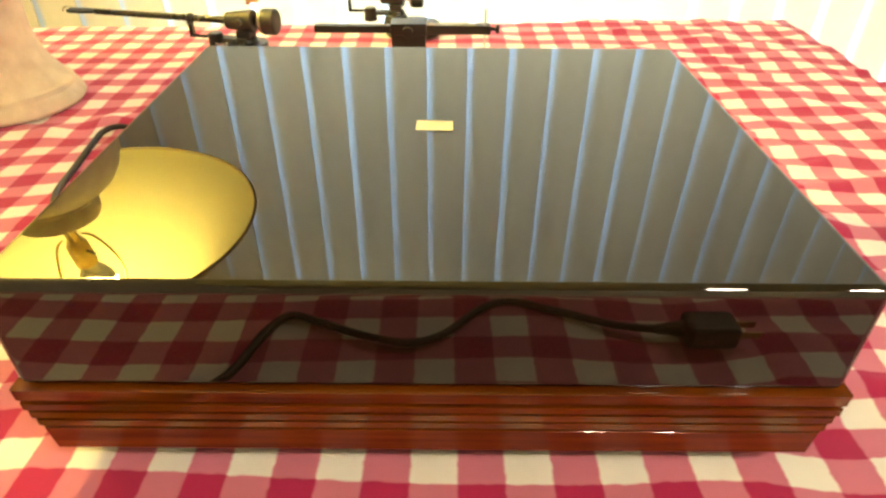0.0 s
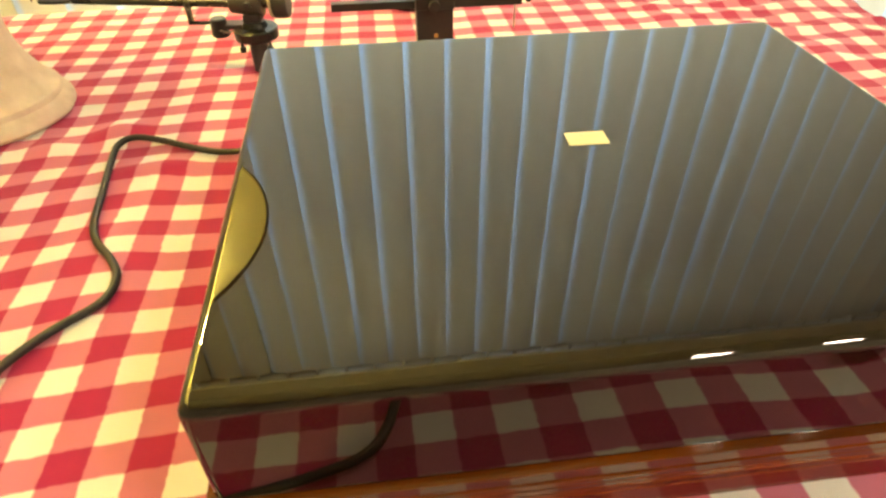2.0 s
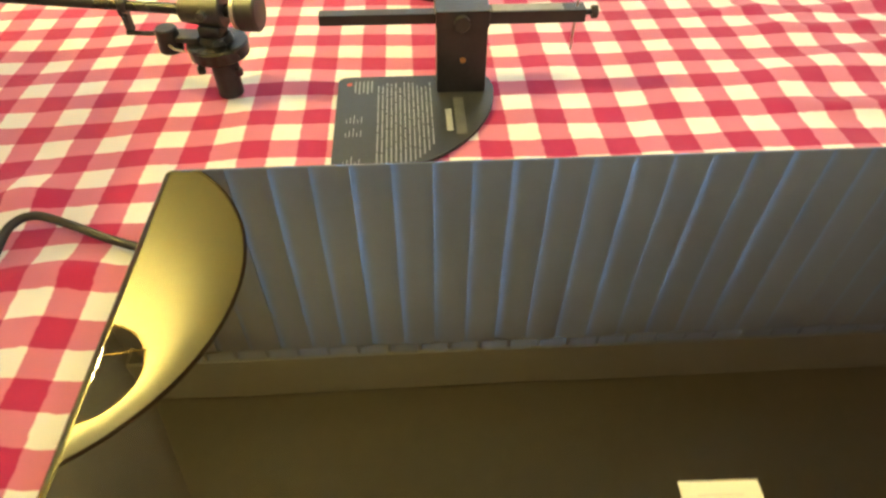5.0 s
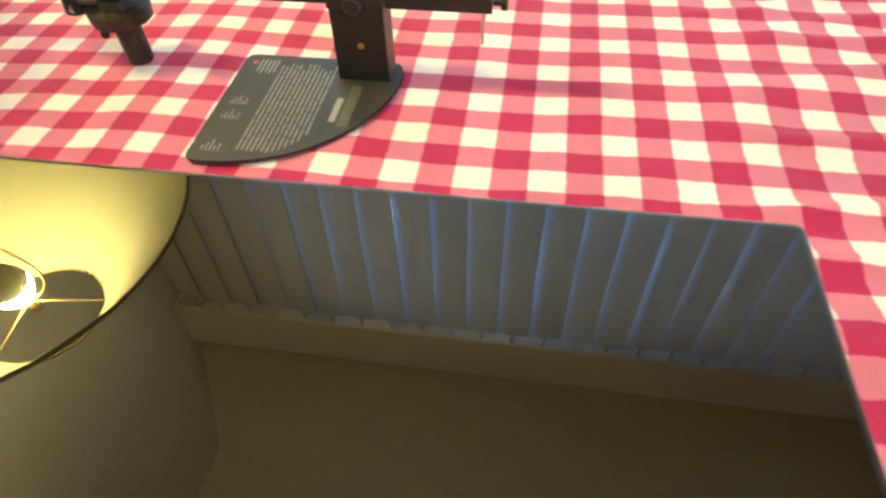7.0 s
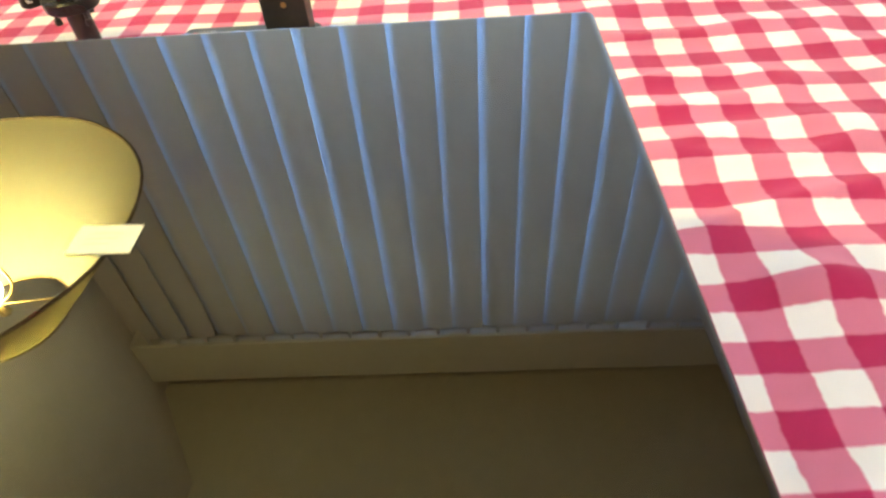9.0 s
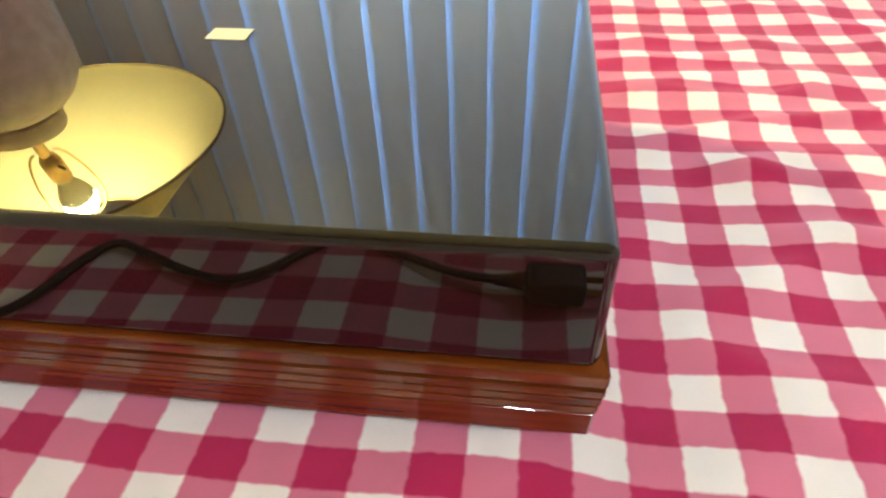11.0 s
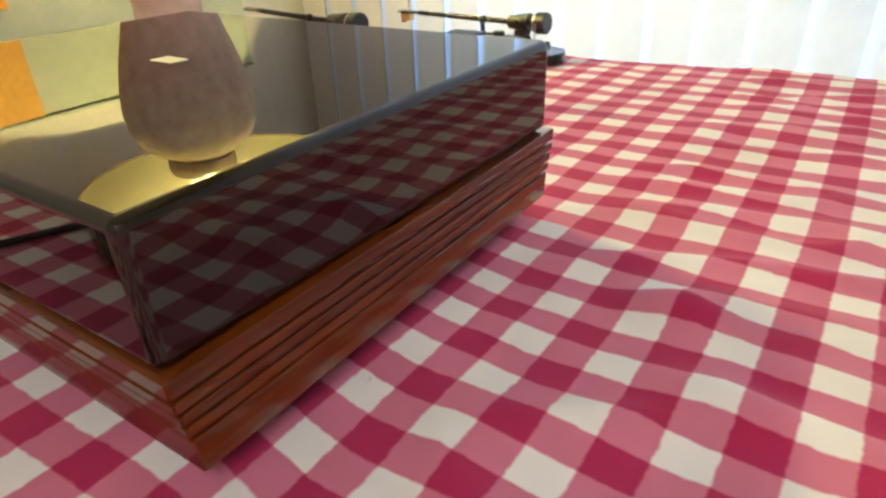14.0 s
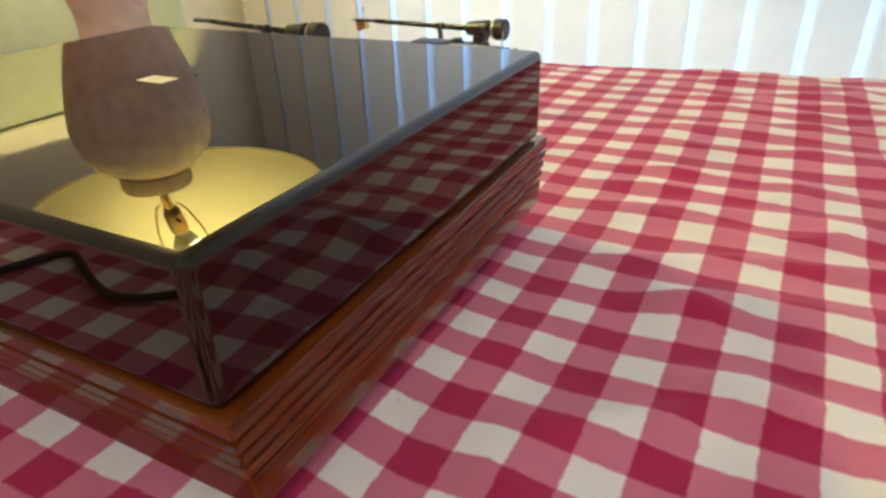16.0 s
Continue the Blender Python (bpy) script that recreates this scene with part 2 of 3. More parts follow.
def smooth_line(points, per=8):
    """A Catmull-Rom line through points."""
    p = [Vector(q) for q in points]
    p = [p[0] * 2 - p[1]] + p + [p[-1] * 2 - p[-2]]
    out = []
    for a, b, c, d in zip(p, p[1:], p[2:], p[3:]):
        for k in range(per):
            t = k / per
            out.append(0.5 * ((2 * b) + (c - a) * t + (2 * a - 5 * b + 4 * c - d) * t * t + (3 * b - a - 3 * c + d) * t ** 3))
    return out + [p[-2]]


def tube(points, radius, sides=10, bm=None, closed=False):
    bm = bm or bmesh.new()
    p = [Vector(q) for q in points]
    rings, side = [], None
    for k, q in enumerate(p):
        way = ((p[(k + 1) % len(p)] if closed else p[min(k + 1, len(p) - 1)]) - (p[k - 1] if closed or k else p[0])).normalized()
        if side is None:
            side = way.orthogonal().normalized()
        side = (side - way * side.dot(way)).normalized()
        up = way.cross(side)
        r = radius(k / (len(p) - 1)) if callable(radius) else radius
        rings.append([bm.verts.new(q + (side * math.cos(a) + up * math.sin(a)) * r) for a in (2 * math.pi * i / sides for i in range(sides))])
    for a, b in zip(rings, rings[1:] + ([rings[0]] if closed else [])):
        for i in range(sides):
            bm.faces.new((a[i], a[(i + 1) % sides], b[(i + 1) % sides], b[i]))
    if not closed:
        bm.faces.new(rings[0][::-1]), bm.faces.new(rings[-1])
    bmesh.ops.recalc_face_normals(bm, faces=bm.faces)
    return bm


def rod(a, b, radius, sides=16, bm=None, r2=None):
    """A straight round bar with slightly rounded rims."""
    a, b = Vector(a), Vector(b)
    h = (b - a).length
    m = Matrix.Translation(a) @ (b - a).to_track_quat("Z", "Y").to_matrix().to_4x4()
    r2 = radius if r2 is None else r2
    e = min(radius, r2, h) * 0.12
    return lathe([(0, 0), (radius - e, 0), (radius, e), (r2, h - e), (r2 - e, h), (0, h)], sides, bm, m)


def slab(outline, lo, hi, bevel=0.0):
    bm = bmesh.new()
    f = bm.faces.new([bm.verts.new((x, y, lo)) for x, y in outline])
    top = bmesh.ops.extrude_face_region(bm, geom=[f])
    bmesh.ops.translate(bm, verts=[v for v in top["geom"] if isinstance(v, bmesh.types.BMVert)], vec=(0, 0, hi - lo))
    bmesh.ops.recalc_face_normals(bm, faces=bm.faces)
    if bevel:
        ed = [e for e in bm.edges if abs(e.verts[0].co.z - hi) < 1e-6 and abs(e.verts[1].co.z - hi) < 1e-6]
        bmesh.ops.bevel(bm, geom=ed, offset=bevel, segments=2, profile=0.5, affect="EDGES")
    return bm


# ---- room ----
FLOOR_Z, CEIL_Z = -0.75, 2.31
BACK_Y, LEFT_X, ALCOVE_X, RIGHT_X, FRONT_Y = 1.72, -0.98, -1.48, 2.7, -2.6

thing("floor", one_box((ALCOVE_X - 0.12, FRONT_Y - 0.12, FLOOR_Z - 0.1), (RIGHT_X + 0.12, BACK_Y + 0.12, FLOOR_Z)), M_FLOOR, "beige carpeted floor under the table", "floor", kind="structure")
thing("ceiling", one_box((ALCOVE_X - 0.12, FRONT_Y - 0.12, CEIL_Z), (RIGHT_X + 0.12, BACK_Y + 0.12, CEIL_Z + 0.1)), M_CEIL, "plain cream painted ceiling", "ceiling", kind="structure")
thing("wall_left", slab([(ALCOVE_X, FRONT_Y), (LEFT_X, FRONT_Y), (LEFT_X, 1.08), (-1.225, 1.50), (-1.225, BACK_Y), (ALCOVE_X, BACK_Y)], FLOOR_Z, CEIL_Z), M_WALL, "cream painted wall lit by the table lamp", "wall", kind="structure")
thing("wall_right", one_box((RIGHT_X, FRONT_Y, FLOOR_Z), (RIGHT_X + 0.12, BACK_Y, CEIL_Z)), M_WALL, "cream painted wall of the room", "wall", kind="structure")
thing("wall_front", one_box((ALCOVE_X - 0.12, FRONT_Y - 0.12, FLOOR_Z), (RIGHT_X + 0.12, FRONT_Y, CEIL_Z)), M_WALL, "cream painted wall facing the window", "wall", kind="structure")
# the window wall, open for a wide sliding door
WX0, WX1, WZ1 = -0.72, 2.42, 1.93
back = bmesh.new()
box(back, (ALCOVE_X - 0.12, BACK_Y, FLOOR_Z), (WX0, BACK_Y + 0.12, CEIL_Z))
box(back, (WX1, BACK_Y, FLOOR_Z), (RIGHT_X + 0.12, BACK_Y + 0.12, CEIL_Z))
box(back, (WX0, BACK_Y, WZ1), (WX1, BACK_Y + 0.12, CEIL_Z))
thing("wall_back", back, M_WALL, "cream painted wall round the wide window", "wall", kind="structure")
door = thing("window_1", label="wide white-framed sliding glass door behind the blind", category="window", kind="structure")
for x in (WX0, (WX0 + WX1) / 2 - 0.03, WX1 - 0.06):
    part("window_frame", one_box((x, BACK_Y + 0.03, FLOOR_Z), (x + 0.06, BACK_Y + 0.09, WZ1), 0.004, 1), M_WHITE, door)
for z in (FLOOR_Z, WZ1 - 0.06):
    part("window_frame", one_box((WX0 + 0.06, BACK_Y + 0.033, z), (WX1 - 0.06, BACK_Y + 0.087, z + 0.06), 0.004, 1), M_WHITE, door)
for x0, x1 in ((WX0 + 0.06, (WX0 + WX1) / 2 - 0.03), ((WX0 + WX1) / 2 + 0.03, WX1 - 0.06)):
    g = part("pane", one_box((x0, BACK_Y + 0.057, FLOOR_Z + 0.06), (x1, BACK_Y + 0.063, WZ1 - 0.06)), M_GLASS, door)
    g.visible_shadow = False

# pale board with a thin ledge along the left wall
board = thing("wall_panel", one_box((LEFT_X, -0.9, FLOOR_Z), (LEFT_X + 0.012, 1.06, 0.415), 0.002, 1), M_PANEL, "pale green board along the lower wall", "wall panel", kind="structure")
part("ledge", one_box((LEFT_X, -0.9, 0.416), (LEFT_X + 0.020, 1.06, 0.424), 0.002, 1), M_PANEL, board)

thing("backdrop", one_box((WX0 - 0.9, 2.30, FLOOR_Z - 0.1), (1.35, 2.32, WZ1 + 0.5)), M_DAY, "bright bluish daylight outside the window", "daylight", kind="structure")

# recessed ceiling lights over the seat side of the table
for fx, fy in ((1.30, -1.30), (1.95, -1.30)):
    down = thing("ceiling_light", label="round recessed ceiling light, lit", category="ceiling light", group="recessed ceiling lights", at=pose(fx, fy, CEIL_Z))
    part("trim_ring", lathe([(0.098, 0.0), (0.118, 0.0), (0.118, -0.004), (0.112, -0.007), (0.102, -0.006), (0.098, -0.003), (0.098, 0.0)], 40), M_WHITE, down, "white trim ring")
    part("diffuser", lathe([(0, -0.004), (0.0975, -0.0035), (0.0975, -0.0015), (0, -0.0015)], 40), M_GLOBE, down, "lit diffuser")

# ---- vertical blind ----
PITCH, FIRST = 0.1192, -0.645
blind = thing("vertical_blind", label="white vinyl vertical blind, closed, with a cream valance", category="blind")
part("valance", one_box((-1.20, 1.44, 1.90), (2.5, 1.455, 2.14), 0.004, 2), M_VALANCE, blind, "cream valance")
part("valance_return", one_box((-1.20, 1.456, 1.90), (-1.185, 1.70, 2.14), 0.003, 1), M_VALANCE, blind, "cream valance end")
part("valance_top", one_box((-1.184, 1.456, 2.125), (2.5, 1.70, 2.14), 0.003, 1), M_VALANCE, blind)
part("headrail", one_box((-1.16, 1.525, 2.03), (2.48, 1.575, 2.07), 0.003, 1), M_WHITE, blind, "white headrail")


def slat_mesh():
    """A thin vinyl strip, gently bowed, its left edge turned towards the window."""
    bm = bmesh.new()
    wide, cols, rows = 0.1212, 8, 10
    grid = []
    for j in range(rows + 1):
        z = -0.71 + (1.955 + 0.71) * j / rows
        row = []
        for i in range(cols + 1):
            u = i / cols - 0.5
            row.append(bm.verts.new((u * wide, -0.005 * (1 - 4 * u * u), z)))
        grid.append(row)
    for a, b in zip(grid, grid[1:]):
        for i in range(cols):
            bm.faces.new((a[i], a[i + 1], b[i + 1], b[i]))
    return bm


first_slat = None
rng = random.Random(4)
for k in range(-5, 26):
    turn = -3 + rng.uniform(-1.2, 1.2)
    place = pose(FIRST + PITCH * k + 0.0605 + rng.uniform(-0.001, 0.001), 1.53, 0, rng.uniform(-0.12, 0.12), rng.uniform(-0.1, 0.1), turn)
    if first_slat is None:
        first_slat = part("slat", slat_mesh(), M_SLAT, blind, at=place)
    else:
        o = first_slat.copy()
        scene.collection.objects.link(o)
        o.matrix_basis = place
    part("hanger", one_box((-0.007, -0.001, 1.940), (0.007, 0.003, 2.032), 0.001, 1), M_WHITE, blind, at=Matrix.Translation((place.translation.x, 1.532, 0)))

# ---- table and cloth ----
TX0, TX1, TY0 = -0.815, 0.680, -0.62


def far_edge(x):
    return 1.0 + 0.06 * x


table = thing("table", label="honey-coloured wooden table under a gingham cloth", category="table")
part("tabletop", slab([(TX0 - 0.01, TY0), (TX1 - 0.006, TY0), (TX1 - 0.006, far_edge(TX1) - 0.006), (TX0 - 0.01, far_edge(TX0) - 0.006)], -0.034, -0.006, 0.002), M_HONEY, table)
for x in (TX0 + 0.06, TX1 - 0.09):
    for y in (TY0 + 0.08, 0.82):
        part("leg", rod((x, y, FLOOR_Z), (x, y, -0.034), 0.022, 20, r2=0.032), M_HONEY, table)


def cloth_u(x):
    return float(np.interp(x, (-0.90, -0.338, -0.1241, 0.174, 0.4591, 1.03), (-19.6, -9, -5, 0, 5, 15)))


def cloth_v(y):
    return float(np.interp(y, (-0.974, 0.0258, 0.1737, 0.3617, 0.5671, 1.605), (-19.5, 0.5, 3.5, 7.5, 11.5, 31.5)))


def column_shift(x, y):
    """Towards the seat the columns of checks lean a little to one side."""
    return float(np.interp(y, (-0.1, 0.1, 0.45), (-0.010, -0.008, 0.0))) * float(np.interp(x, (-0.20, -0.05), (0.0, 1.0)))


def row_shift(x, y):
    """The rows of checks are not quite straight across the table."""
    near = -0.0100 * float(np.interp(x, (0.20, 0.26), (0.0, 1.0))) * float(np.interp(y, (0.28, 0.39), (1.0, 0.0)))
    near += float(np.interp(x, (-0.55, -0.42, -0.37, -0.33, -0.28), (0.0, 0.014, 0.014, 0.004, 0.0))) * float(np.interp(y, (0.18, 0.30, 0.44, 0.55), (0.0, 1.0, 1.0, 0.0)))
    return near + float(np.interp(x, (-0.80, -0.45, -0.338, -0.25, -0.18, -0.10, 0.0, 0.10, 0.167), (-0.030, -0.011, 0.0, 0.006, 0.004, 0.0, -0.004, -0.004, 0.0)))


def cloth_rise(x, y):
    """Soft creases: low everywhere, stronger beside the deck and near the cord."""
    a = noise.noise((x * 7.0, y * 9.0, 3.1)) * 0.0034
    b = noise.noise((x * 21.0 + 5, y * 26.0, 1.7)) * 0.0016
    lump = 0.011 * math.exp(-(((x - 0.372) / 0.030) ** 2 + ((y - 0.275) / 0.020) ** 2))
    lump += 0.009 * math.exp(-(((x - 0.43) / 0.06) ** 2 + ((y - 0.20) / 0.014) ** 2))
    lump += 0.009 * math.exp(-(((x + 0.43) / 0.028) ** 2 + ((y - 0.53) / 0.022) ** 2))
    lump += 0.007 * math.exp(-(((x + 0.36) / 0.05) ** 2 + ((y - 0.44) / 0.016) ** 2))
    lump += 0.007 * math.exp(-(((x + 0.50) / 0.03) ** 2 + ((y - 0.50) / 0.02) ** 2))
    if x > 0.24:
        lump += 0.0065 * max(0.0, 0.35 - abs(noise.noise((x * 5.0 + 2 * y, y * 15.0 - x * 3.0, 6.3)))) / 0.35 * min(1.0, (x - 0.24) / 0.06)
    under = 1.0
    if -0.26 < x < 0.26 and -0.02 < y < 0.40:
        under = 0.15
    return (a + b) * under + lump - 0.0012


cloth = bmesh.new()
uvl = cloth.loops.layers.uv.new("weave")
hang = 0.17
nx, ny = 250, 268
rows_ = []
flat = {}
for j in range(ny + 1):
    row = []
    for i in range(nx + 1):
        x = TX0 + 0.012 + (TX1 + hang - TX0 - 0.012) * i / nx
        y = TY0 + (far_edge(0) + 0.04 + hang - TY0) * j / ny
        ye = far_edge(min(x, TX1))
        ox, oy = max(0.0, x - TX1), max(0.0, y - ye)
        soft = 0.012
        drop = 0.0
        px, py = min(x, TX1), min(y, ye)
        for over, axis in ((ox, 0), (oy, 1)):
            if over > 0:
                bend = min(over / soft, 1.0)
                out = soft * 0.6 * math.sin(bend * math.pi / 2)
                drop += max(0.0, over - soft * 0.4 * bend) * (0.6 + 0.4 * bend)
                if axis == 0:
                    px += out + 0.012 * math.sin(y * 34) * over
                else:
                    py += out + 0.012 * math.sin(x * 30) * over
        v = cloth.verts.new((px, py, cloth_rise(px, py) - drop))
        flat[v] = (cloth_u(x - column_shift(x, y)), cloth_v(y - row_shift(x, y)))
        row.append(v)
    rows_.append(row)
for a, b in zip(rows_, rows_[1:]):
    for i in range(nx):
        f = cloth.faces.new((a[i], a[i + 1], b[i + 1], b[i]))
        for lp in f.loops:
            lp[uvl].uv = flat[lp.vert]
thing("tablecloth", cloth, M_CLOTH, "red and white gingham cotton tablecloth, creased", "tablecloth")

# ---- record deck ----
W, D, H0, H1 = 0.225, 0.369, 0.0805, 0.152
deck = thing("record_player", label="record player with closed smoked acrylic lid and grooved wooden plinth", category="record player")
part("dust_cover", one_box((-W, 0, H0), (W, D + 0.0015, H1), 0.0058, 4), M_ACRYLIC, deck, "glossy smoked acrylic dust cover")


def plinth_mesh():
    """Wooden frame: a flat top band, three flat strips between narrow grooves, a foot band, drawn in towards the foot."""
    prof = [(-0.02, H0 - 0.0005), (0.0020, H0 - 0.0005), (0.0032, H0 - 0.0015), (0.0030, 0.0712), (0.0022, 0.0702), (-0.0036, 0.0698), (-0.0036, 0.0682)]
    for k in range(3):
        z, o = 0.0682 - 0.0085 * k, 0.0026 - 0.0010 * k
        prof += [(o - 0.0010, z - 0.0003), (o, z - 0.0012), (o, z - 0.0058), (o - 0.0010, z - 0.0067), (o - 0.0060, z - 0.0070), (o - 0.0060, z - 0.0085)]
    prof += [(-0.0012, 0.0422), (-0.0004, 0.0412), (-0.0014, 0.0215), (-0.0028, 0.0200), (-0.02, 0.0200)]
    bm = bmesh.new()
    rings = []
    for o, z in prof:
        ox, oy, c = 0.0035 + 0.6 * o, 1.6 * o - 0.003, 0.0012
        x0, x1, y0, y1 = -W - ox, W + ox, -oy, D + 0.004 + oy
        rings.append([bm.verts.new((x, y, z)) for x, y in ((x0 + c, y0), (x1 - c, y0), (x1, y0 + c), (x1, y1 - c), (x1 - c, y1), (x0 + c, y1), (x0, y1 - c), (x0, y0 + c))])
    for a, b in zip(rings, rings[1:]):
        for k in range(8):
            f = bm.faces.new((a[k], a[(k + 1) % 8], b[(k + 1) % 8], b[k]))
            f.material_index = 1 if k in (2, 6) else 0
    bmesh.ops.recalc_face_normals(bm, faces=bm.faces)
    return bm


part("plinth", plinth_mesh(), [M_PLINTH, M_PLINTH_SIDE], deck, "reddish brown wooden plinth with horizontal grooves")
part("base_plate", one_box((-W + 0.016, 0.016, 0.010), (W - 0.016, D - 0.016, 0.0198), 0.001, 1), M_RUBBER, deck, "black base plate")
for x in (-W + 0.045, W - 0.045):
    for y in (0.035, D - 0.035):
        part("foot", rod((x, y, -0.002), (x, y, 0.0125), 0.013, 20, r2=0.015), M_RUBBER, deck, "black rubber foot")
sticker = part("paper_label", one_box((-0.0132, -0.0080, 0), (0.0132, 0.0080, 0.0004)), M_PAPER, deck, "cream paper label with faint print", at=pose(-0.001, 0.185, H1 + 0.0002, 0, 0, -1.5))
for k in range(3):
    b = part("print", one_box((-0.008, 0.0030 - 0.0030 * k, 0.0005), (0.007 - 0.002 * k, 0.0036 - 0.0030 * k, 0.0006)), M_PRINT, sticker)

# ---- power cord ----
cord = thing("power_cord", label="black power cord lying in curves on the cloth", category="cable")
R = 0.0036
line = [(-0.21, 0.452, 0.020), (-0.245, 0.456, 0.008), (-0.299, 0.456, 0.005), (-0.333, 0.466, 0.006), (-0.374, 0.484, 0.009), (-0.404, 0.495, 0.009), (-0.420, 0.486, 0.007), (-0.421, 0.458, 0.005), (-0.413, 0.394, 0.004), (-0.406, 0.342, 0.004), (-0.394, 0.312, 0.004), (-0.374, 0.284, 0.004), (-0.364, 0.260, 0.004), (-0.368, 0.232, 0.004), (-0.398, 0.203, 0.004), (-0.424, 0.165, 0.004), (-0.432, 0.120, 0.004), (-0.415, 0.072, 0.004), (-0.368, 0.030, 0.004), (-0.318, -0.004, 0.004), (-0.262, -0.038, 0.004), (-0.200, -0.053, 0.004), (-0.163, -0.065, 0.004), (-0.146, -0.085, 0.004), (-0.133, -0.126, 0.004), (-0.118, -0.148, 0.004), (-0.091, -0.139, 0.004), (-0.052, -0.122, 0.004), (-0.018, -0.115, 0.004), (0.008, -0.127, 0.004), (0.036, -0.158, 0.004), (0.062, -0.170, 0.004), (0.103, -0.154, 0.005), (0.145, -0.136, 0.006), (0.180, -0.128, 0.009)]
part("cord", tube(smooth_line(line, 6), R, 12), M_RUBBER, cord)
plug = part("plug", one_box((0.193, -0.140, 0.000), (0.233, -0.112, 0.022), 0.005, 3), M_RUBBER, cord, "black moulded plug")
part("strain_relief", rod((0.172, -0.1295, 0.008), (0.1935, -0.127, 0.011), 0.0042, 14, r2=0.0075), M_RUBBER, plug)
for y in (-0.1325, -0.1195):
    part("blade", one_box((0.2332, y - 0.0008, 0.008), (0.251, y + 0.0008, 0.0145), 0.0003, 1), M_BRASS, plug, "brass plug blade")

# ---- table lamp ----
LX, LY = -0.604, 0.597
lamp = thing("table_lamp", label="lit table lamp with mottled plaster body and cream shade", category="lamp", at=pose(LX, LY, 0.0))
body_prof = [(0, 0.0), (0.096, 0.0), (0.0985, 0.004), (0.0975, 0.010), (0.0925, 0.018), (0.0890, 0.021), (0.0895, 0.024), (0.0880, 0.028), (0.0845, 0.030), (0.0820, 0.031), (0.0760, 0.041), (0.0690, 0.053), (0.0630, 0.066), (0.0585, 0.082), (0.0560, 0.100), (0.0565, 0.120), (0.0600, 0.142), (0.0665, 0.170), (0.0760, 0.205), (0.0870, 0.240), (0.0980, 0.275), (0.1070, 0.310), (0.1140, 0.345), (0.1180, 0.378), (0.1165, 0.405), (0.1090, 0.430), (0.0960, 0.450), (0.0780, 0.466), (0.0600, 0.475), (0.0560, 0.477)]
bm = lathe([(r, z * 0.975) for r, z in body_prof + [(0, 0.477)]], 64)
part("body", bm, M_PLASTER, lamp, "mottled cream plaster body")
LEAN = Matrix.Translation((0, 0, 0.498)) @ Matrix.Rotation(radians(-11), 4, "X") @ Matrix.Translation((0, 0, -0.511))
RAISE = LEAN @ Matrix.Translation((0, 0, 0.018))
part("cap_ring", lathe([(0, 0.4775), (0.055, 0.4775), (0.0615, 0.481), (0.0635, 0.490), (0.0635, 0.502), (0.0605, 0.509), (0.054, 0.511), (0, 0.511)], 48, None, Matrix.Translation((0, 0, -0.0125))), M_PLASTER, lamp, "plaster collar")
part("neck", lathe([(0, 0.5112), (0.012, 0.5112), (0.012, 0.524), (0.009, 0.527), (0.009, 0.563), (0.013, 0.566), (0, 0.566)], 24, None, LEAN), M_BRASS, lamp, "brass neck")
sock = part("socket", lathe([(0, 0.5482), (0.012, 0.5482), (0.0165, 0.556), (0.0172, 0.568), (0.0165, 0.571), (0.0172, 0.574), (0.0172, 0.598), (0.0158, 0.600), (0, 0.600)], 28, None, RAISE), M_BRASS, lamp, "brass lamp socket")
part("switch_key", rod(RAISE @ Vector((0.016, -0.006, 0.565)), RAISE @ Vector((0.032, -0.012, 0.565)), 0.0026, 10), M_BLACK, sock)
part("bulb_housing", lathe([(0, 0.6002), (0.0135, 0.6002), (0.0135, 0.605), (0.0151, 0.6102), (0.0185, 0.617), (0.0240, 0.627), (0.0285, 0.639), (0.0300, 0.650), (0, 0.650)], 32, None, RAISE), M_BULBNECK, lamp, "pale lower half of the bulb")
part("bulb", lathe([(0, 0.6502), (0.0300, 0.6502), (0.0296, 0.657), (0.0285, 0.664), (0.0225, 0.676), (0.0120, 0.683), (0, 0.6845)], 32, None, RAISE), M_BULB, lamp, "lit dome of the bulb")
harp = [(0.0145, 0, 0.556), (0.022, 0, 0.560), (0.030, 0, 0.572), (0.038, 0, 0.596), (0.045, 0, 0.628), (0.046, 0, 0.660), (0.040, 0, 0.690), (0.024, 0, 0.711), (0.006, 0, 0.717), (0, 0, 0.7175)]
full = harp + [(-x, y, z) for x, y, z in harp[-2::-1]]
hm = LEAN @ pose(0, 0, 0, 0, 0, 35)
part("harp", tube(smooth_line([hm @ Vector(q) for q in full], 5), 0.0021, 10), M_BRASS, lamp, "brass harp")
SX, SY, SZ0, SZ1, SR0, SR1 = 0.008, 0.040, 0.534, 0.732, 0.278, 0.090
sh = Matrix.Translation((SX, SY, 0))
part("finial", lathe([(0, 0.7178), (0.007, 0.7178), (0.009, 0.723), (0.005, 0.729), (0.008, 0.735), (0.009, 0.741), (0.004, 0.748), (0, 0.749)], 20, None, LEAN), M_BRASS, lamp, "brass finial")
shade_prof = [(SR0 + (SR1 - SR0) * t, SZ0 + (SZ1 - SZ0) * t) for t in (k / 14 for k in range(15))]
inner = [(r - 0.0016, z) for r, z in shade_prof]
shade = part("shade", lathe(shade_prof + inner[::-1] + [shade_prof[0]], 96, None, sh), M_SHADE, lamp, "cream cone shade, glowing")
